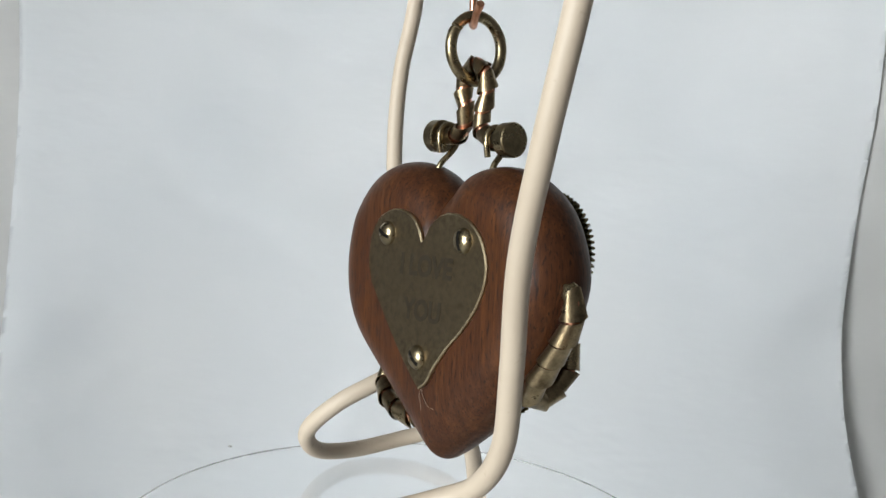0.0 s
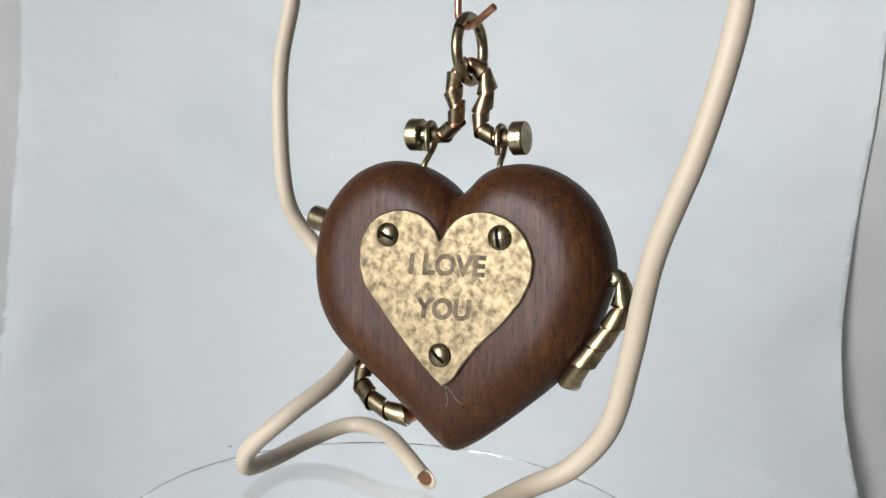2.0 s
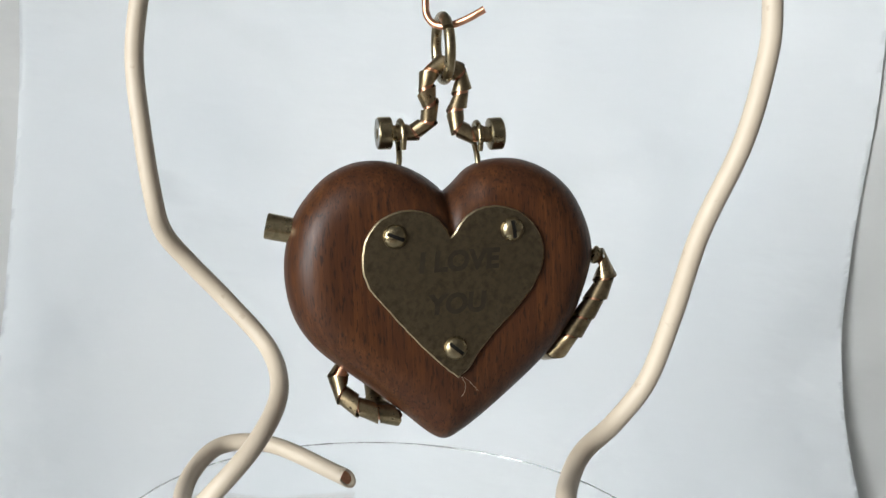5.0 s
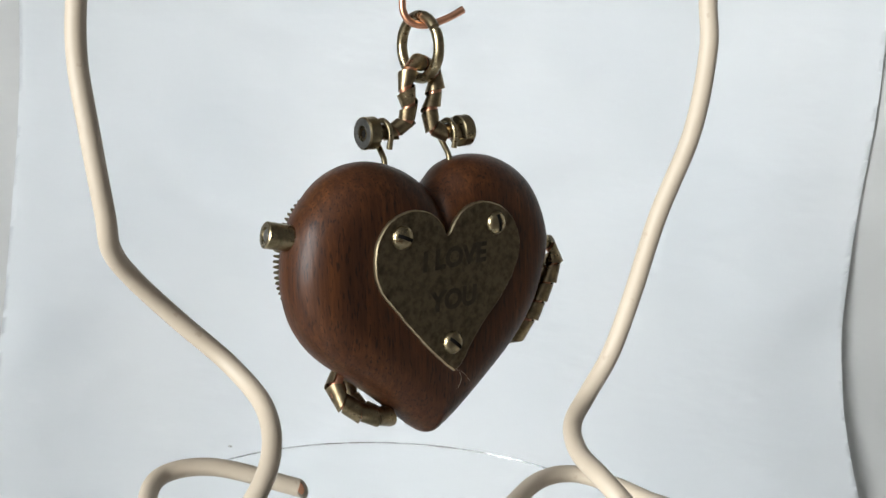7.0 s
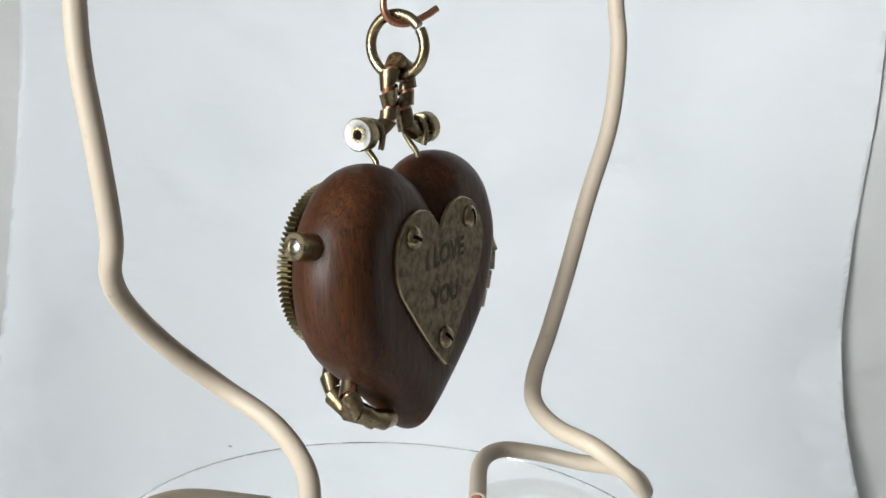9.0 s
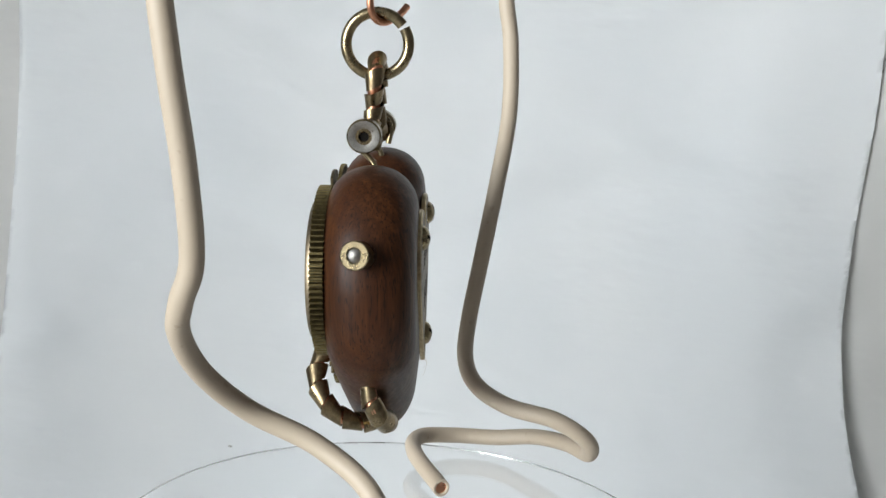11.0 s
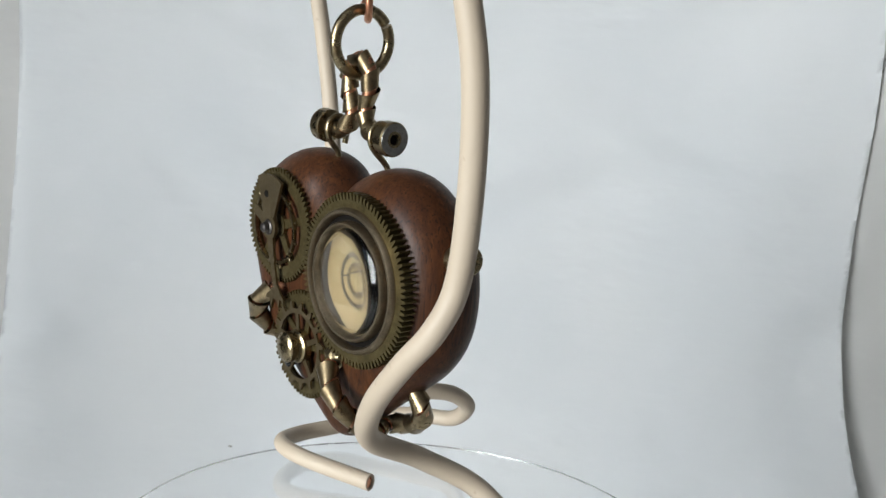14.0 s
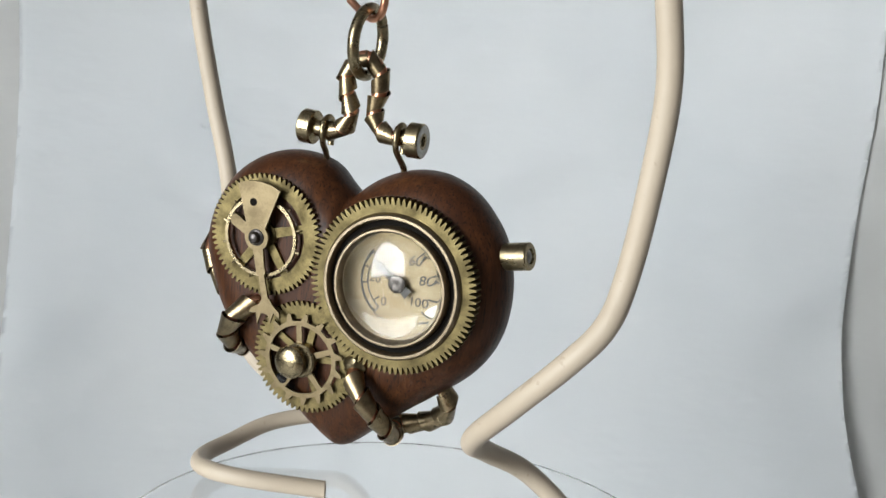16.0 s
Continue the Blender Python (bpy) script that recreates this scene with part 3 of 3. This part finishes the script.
    dome = turned([(a * MM, r * MM) for a, r in cap], (cx * MM, 19.2 * MM, cz * MM), (0, 1, 0), 64)
    lens = part("lens", dome, LENS_GLASS, parent, "domed clear gauge glass", True, 60)
    lens.visible_shadow = False


def upper_gear(parent):
    cx, cz = 14.3, -2.0
    wheel = bmesh.new()
    merge(wheel, gear_ring(cx, cz, 10.65, 11.55, 66, 8.3, 17.9, 18.7))
    g = part("upper_gear", wheel, GEAR, parent, "yellow brass clock wheel with fine teeth", False)
    for a in (18, 90, 162, 234, 306):
        part("spoke", spoke(cx, cz, a, 1.5, 8.5, 1.9, 1.5, 18.0, 18.6), GEAR, g, smooth=False)
    part("boss", annulus(cx, cz, 2.4, 0.6, 17.9, 18.8, 32), GEAR, g, smooth=False)
    hx, hz = 14.9, -2.3
    rim = part("balance_rim", annulus(hx - 0.2, hz, 7.6, 7.0, 18.9, 19.6), BRASS, g, smooth=False)
    for k in range(12):
        a = radians(12 + 30 * k)
        pin = turned([(0, 0.2 * MM), (0.9 * MM, 0.2 * MM)], ((hx - 0.2 + 7.5 * cos(a)) * MM, 19.25 * MM, (hz + 7.5 * sin(a)) * MM), (cos(a), 0, sin(a)), 8)
        part("pin", pin, BRASS, rim)
    sector = bmesh.new()
    n = 14
    fan = [(-1.7, 1.2)] + [(-9.6 * sin(radians(-27 + 54 * k / n)) * -1, 9.6 * cos(radians(-27 + 54 * k / n)) + 0.9) for k in range(n + 1)] + [(1.7, 1.2)]
    out = [((hx + 0.3 + x * 1.02) * MM, (hz + z) * MM) for x, z in fan]
    hole_r = 0.75
    merge(sector, slab(out, 20.0 * MM, 20.55 * MM))
    merge(sector, slab([(x * MM, z * MM) for x, z in circle(hx, hz, 2.5, 36)], 19.9 * MM, 20.6 * MM))
    merge(sector, spoke(hx, hz, 27, 1.5, 5.6, 2.0, 2.2, 19.95, 20.5))
    merge(sector, slab([(x * MM, z * MM) for x, z in circle(hx + 5.4 * cos(radians(27)), hz + 5.4 * sin(radians(27)), 1.1, 18)], 19.96 * MM, 20.49 * MM))
    merge(sector, bar((hx * MM, hz * MM), ((hx - 1.4) * MM, (hz - 6.4) * MM), 2.4 * MM, 1.7 * MM, 19.97 * MM, 20.52 * MM))
    merge(sector, slab([(x * MM, z * MM) for x, z in circle(hx - 1.45, hz - 6.3, 1.0, 18)], 19.95 * MM, 20.54 * MM))
    merge(sector, bar(((hx - 1.4) * MM, (hz - 6.2) * MM), ((hx - 3.0) * MM, (hz - 12.3) * MM), 1.2 * MM, 1.4 * MM, 19.98 * MM, 20.45 * MM))
    lever = part("lever", sector, LEVER, g, "polished fan-shaped brass lever", False)
    # no hole is pierced: a flat dark disc paints its shade
    part("lever_hole_shade", turned([(0, hole_r * MM), (0.04 * MM, hole_r * MM)], (16.1 * MM, 20.55 * MM, 4.2 * MM), (0, 1, 0), 20), RECESS_SHADE, lever, "dark disc painted as the shaded lever hole", False)
    fork = bmesh.new()
    fx, fz = hx - 3.0, hz - 12.2
    prongs = [(-0.7, 1.0), (-1.5, -0.5), (-3.3, -1.7), (-3.6, -2.5), (-1.9, -2.2), (-1.4, -4.4), (-0.8, -2.0), (0.6, -2.1), (1.3, -3.6), (1.8, -1.6), (3.2, -2.3), (3.0, -1.2), (1.6, -0.2), (0.7, 1.0)]
    merge(fork, slab([((fx - x) * MM, (fz + z) * MM) for x, z in prongs], 19.96 * MM, 20.42 * MM))
    part("fork", fork, LEVER, g, "forked end of the lever", False)
    hub = [(0, 1.6), (0.3, 1.55), (0.5, 1.15), (1.0, 1.05), (1.4, 0.85), (1.6, 0.45), (1.65, 0.0)]
    part("hub", turned([(a * MM, r * MM) for a, r in hub], (hx * MM, 20.5 * MM, hz * MM), (0, 1, 0), 28), HUBS, g, "dark polished steel hub")


def lower_gear(parent):
    cx, cz = 3.6, -23.7
    wheel = bmesh.new()
    merge(wheel, gear_ring(cx, cz, 9.95, 10.85, 60, 7.5, 17.9, 18.6))
    g = part("lower_gear", wheel, GEAR, parent, "yellow brass clock wheel below the lever", False)
    for a in (30, 102, 174, 246, 318):
        part("spoke", spoke(cx, cz, a, 1.5, 7.7, 1.5, 1.2, 18.0, 18.5), GEAR, g, smooth=False)
    ex, ez = cx + 0.4, cz - 0.3
    ratchet = []
    for k in range(15):
        for f, r in ((0.0, 7.5), (0.55, 7.5), (0.8, 8.9), (0.95, 8.9)):
            a = 2 * pi * (k + f) / 15
            ratchet.append(((ex + r * cos(a)) * MM, (ez + r * sin(a)) * MM))
    esc = slab(ratchet, 19.2 * MM, 19.6 * MM, [(x * MM, z * MM) for x, z in circle(ex, ez, 6.6, len(ratchet))])
    for a in (10, 82, 154, 226, 298):
        merge(esc, spoke(ex, ez, a, 1.6, 6.8, 1.3, 1.0, 19.22, 19.58))
    part("escape_wheel", esc, LEVER, g, "brass escape wheel with pointed teeth", False)
    part("boss", turned([(0, 3.3 * MM), (1.5 * MM, 3.3 * MM), (1.8 * MM, 2.9 * MM)], (ex * MM, 18.6 * MM, ez * MM), (0, 1, 0), 32), BRASS, g)
    jew = part("knob", turned([(a * MM, r * MM) for a, r in ((0, 2.6), (0.5, 2.7), (0.7, 3.05), (1.6, 3.1), (2.0, 2.8), (2.3, 2.1), (2.5, 1.2), (2.55, 0.0))], ((ex + 1.0) * MM, 20.2 * MM, (ez - 0.2) * MM), (0.05, 1, 0), 36), BRASS, g, "domed brass knob")
    # small dark discs paint the shade of pits in the knob
    for dx, dz, r in ((-1.75, -0.6, 0.33), (-1.6, -1.5, 0.33), (-0.5, -2.0, 0.16), (-0.2, -1.7, 0.12)):
        part("pit_shade", turned([(0, r * MM), (0.05 * MM, r * MM)], ((ex + 1.0 + dx) * MM, 22.55 * MM - abs(dx + dz) * 0.06 * MM, (ez - 0.2 + dz) * MM), (0, 1, 0), 12), RECESS_SHADE, jew, smooth=False)

    part("bead", turned([(0, 0.8 * MM), (0.5 * MM, 1.15 * MM), (1.6 * MM, 1.15 * MM), (2.1 * MM, 0.7 * MM)], ((cx + 3.3) * MM, 18.9 * MM, (cz - 5.6) * MM), (0.75, 0.1, 1), 20), BEAD, g, "small glossy black bead")


def heart_pendant():
    pendant = thing("heart_pendant", "dark wooden heart pendant with brass clockwork and gauge", "pendant")
    part("heart", heart_body(), WOOD, pendant, "carved dark reddish-brown wooden heart", True, 50)
    rim = [(x * MM, z * MM) for x, z in (tuple(p) for p in smooth_outline(BADGE, 5, {0, 13}))]
    rng = random.Random(4)
    rim = [(x + rng.uniform(-1, 1) * 0.05 * MM, z + rng.uniform(-1, 1) * 0.05 * MM) for x, z in rim]
    plate = part("plate", slab(rim, 0.25 * MM, 1.2 * MM, edge=0.24 * MM), PLATE, pendant, "worn heart-shaped bronze plate", True, 30)
    plate.data.materials.append(EDGE)
    for f in plate.data.polygons:
        f.material_index = 1 if abs(f.normal.y) < 0.95 else 0
    lettering("lettering", "I LOVE", 5.3 * MM, (0.6 * MM, 0.23 * MM, -5.6 * MM), False, INK, plate, 1.02, "stamped dark letters")
    lettering("lettering", "YOU", 5.3 * MM, (0.0 * MM, 0.23 * MM, -13.9 * MM), False, INK, plate, 1.0, "stamped dark letters")
    for x, z, slot in ((-11.6, 0.0, -24), (11.6, 0.0, 97), (-0.6, -22.5, -42)):
        screw(plate, x, z, slot)
    # hanging ring with its open joint
    rr = [Vector((1.4, 9.7 + 6.05 * cos(radians(a)), 35.3 + 6.05 * sin(radians(a)))) * MM for a in range(150, 508, 6)]
    part("ring", tube(rr, 1.08 * MM, 16), BRASS, pendant, "open antique brass ring")
    bail = [(-9.6, 11.2, 19.15), (-7.6, 11.0, 19.0), (-4.7, 10.9, 19.3), (-2.2, 10.5, 20.9), (-1.5, 10.2, 24.0), (-2.3, 10.0, 27.5), (-1.4, 9.8, 30.8),
            (1.4, 9.7, 32.5), (4.1, 9.7, 31.0), (5.0, 9.8, 28.5), (4.3, 9.9, 25.0), (3.2, 10.0, 21.8), (4.5, 10.1, 19.0), (7.5, 10.1, 18.1), (10.4, 10.1, 18.2)]
    wrapped_pipe(pendant, "bail", bail, 1.3, 1.34, 12.4, 3, "bent copper rod wound with brass strip", 0.82)
    rod_knob(pendant, -9.5, -12.2, 11.2, 19.2, True)
    rod_knob(pendant, 10.2, 12.9, 10.1, 18.2, False)
    for x, y, z, x0, z0 in ((-7.6, 11.0, 19.0, -8.7, 12.2), (7.7, 10.1, 18.1, 7.6, 12.0)):
        loop = [(x0, 9.4, z0), (x0 * 0.6 + x * 0.4, 10.0, z0 + 1.8), (x0 * 0.2 + x * 0.8, y + 1.4, z - 2.4), (x - 0.2, y + 2.4, z - 0.4), (x, y + 1.8, z + 1.7), (x, y - 0.2, z + 2.5),
                (x + 0.1, y - 2.0, z + 1.4), (x + 0.2, y - 2.4, z - 0.6), (x + 0.1, y - 1.9, z - 3.0)]
        part("eye_pin", tube(spline([Vector(p) * MM for p in loop], 8), 0.58 * MM, 12), BRASS, pendant)
    # winding stub
    a, b = Vector((-28.0, 9.9, 0.8)) * MM, Vector((-34.9, 10.8, 2.5)) * MM
    d = (b - a).normalized()
    ln = (b - a).length
    stub = part("stub", turned([(0, 2.5 * MM), (ln - 0.2 * MM, 2.55 * MM), (ln, 2.35 * MM), (ln, 1.45 * MM), (ln - 0.5 * MM, 1.35 * MM), (ln - 0.5 * MM, 0.0)], a, d, 32), BRASS, pendant, "short brass stub with a glass stone")
    part("stone", turned([(-0.3 * MM, 1.3 * MM), (0, 1.3 * MM), (0.25 * MM, 1.0 * MM), (0.4 * MM, 0.0)], b - d * 0.4 * MM, d, 24), STEEL, stub, "grey round stone")
    pipe_low = [(-20.5, 10.2, -25.4), (-21.8, 9.6, -27.2), (-23.0, 9.0, -29.8), (-20.8, 7.6, -33.0), (-16.2, 6.8, -35.6), (-11.4, 8.2, -37.0),
                (-13.6, 12.5, -36.8), (-14.6, 17.0, -34.6), (-12.8, 20.4, -30.8), (-9.8, 21.2, -27.2), (-7.4, 20.0, -24.4), (-6.9, 17.0, -23.2)]
    wrapped_pipe(pendant, "lower_pipe", pipe_low, 1.2, 1.58, 12.0, 7, "bent copper pipe wound with brass strip")
    pipe_side = [(31.5, 7.6, -7.2), (32.7, 7.2, -8.4), (33.4, 6.8, -10.8), (31.4, 6.6, -15.2), (26.9, 6.7, -21.2), (23.0, 7.3, -26.0), (21.6, 11.0, -27.4),
                 (21.0, 15.6, -25.6), (20.6, 19.3, -21.6), (18.0, 20.0, -17.8), (15.6, 18.4, -15.6), (14.8, 16.8, -14.8)]
    wrapped_pipe(pendant, "side_pipe", pipe_side, 1.15, 1.7, 10.5, 9, "bent copper pipe wound with brass strip", bare=8)
    for x, y, z, r, seed in ((31.4, 7.6, -7.4, 1.7, 3.0), (-6.6, 17.7, -22.9, 2.3, 7.0)):
        lump = bmesh.new()
        bmesh.ops.create_icosphere(lump, subdivisions=3, radius=r * MM)
        for p in lump.verts:
            k = 1 + 0.28 * noise.noise(p.co * 900 + Vector((seed, 0, 0))) + 0.12 * noise.noise(p.co * 2600)
            p.co = Vector((p.co.x * k, p.co.y * k * 0.85, p.co.z * k)) + Vector((x, y, z)) * MM
        part("solder", lump, BRASS, pendant, "lumpy brazed joint at the pipe's end")
    for pts in (((0.3, 0.7, -28.2), (0.9, -0.1, -29.6), (1.0, 0.3, -31.2), (0.4, 0.7, -32.4)), ((0.5, 0.7, -28.3), (1.9, 0.0, -29.4), (3.2, 0.2, -31.0), (3.9, 0.9, -31.6))):
        part("fibre", tube(spline([Vector(p) * MM for p in pts], 6), 0.022 * MM, 5), CREAM, pendant, "loose pale fibre")
    gauge(pendant)
    upper_gear(pendant)
    lower_gear(pendant)
    return pendant


STAND = wire_stand()
PENDANT = heart_pendant()


# slow sway (mm) and twist (degrees) of the hanging heart, every half second
SWAY = [0, 0, 0, 0, 0, 0, 0, 0, 0, -0.1, -0.2, -0.3, -0.4, -0.4, -0.3, 0.0, 0.2, 0.3, 0.35, 0.3, 0.2, 0.05, -0.1, -0.2, -0.2, -0.1, 0.0, 0.1, 0.2, 0.25, 0.15, 0, 0]
TWIST = [0, 0, 0, 0, 0, 0, 0, 0, 0, -0.1, -0.2, -0.3, -0.4, -0.5, -0.8, -1.1, -1.4, -1.6, -1.8, -1.6, -1.3, -0.8, -0.4, 0, 0, 0, 0, 0, 0, 0, 0, 0, 0]


# small unevenness of the turning stand in degrees, every half second
UNEVEN = [-0.55, -0.3, 0.02, 0.35, 0.56, 0.44, 0.22, 0.01, -0.13, -0.08, 0.05, 0.17, 0.30, 0.37, 0.29, 0.16, 0.04, -0.09, -0.21, -0.30, -0.37, -0.45, -0.52, -0.53, -0.34, -0.07, 0.19, 0.38, 0.38, 0.31, 0.24, 0.17, 0.11]


def motions():
    times = [k * 0.5 for k in range(33)]
    turns = [Matrix.Rotation(radians(a), 4, "Z") for a in TURN]
    carried = [(t, Matrix.Rotation(radians(a + d), 4, "Z")) for t, a, d in zip(times, TURN, UNEVEN)]
    walk(STAND, carried)
    walk(disc, carried)
    hang = PEND @ (Vector((1.4, 9.7, 40.0)) * MM)
    rows = []
    for t, m, sway, twist in zip(times, turns, SWAY, TWIST):
        swing = Matrix.Translation(hang) @ Matrix.Rotation(radians(twist), 4, "Z") @ Matrix.Translation(-hang)
        lean = Matrix.Translation(m @ hang) @ Matrix.Rotation(-sway / 60, 4, "Y") @ Matrix.Translation(-(m @ hang))
        rows.append((t, lean @ m @ swing @ PEND))
    walk(PENDANT, rows)


motions()
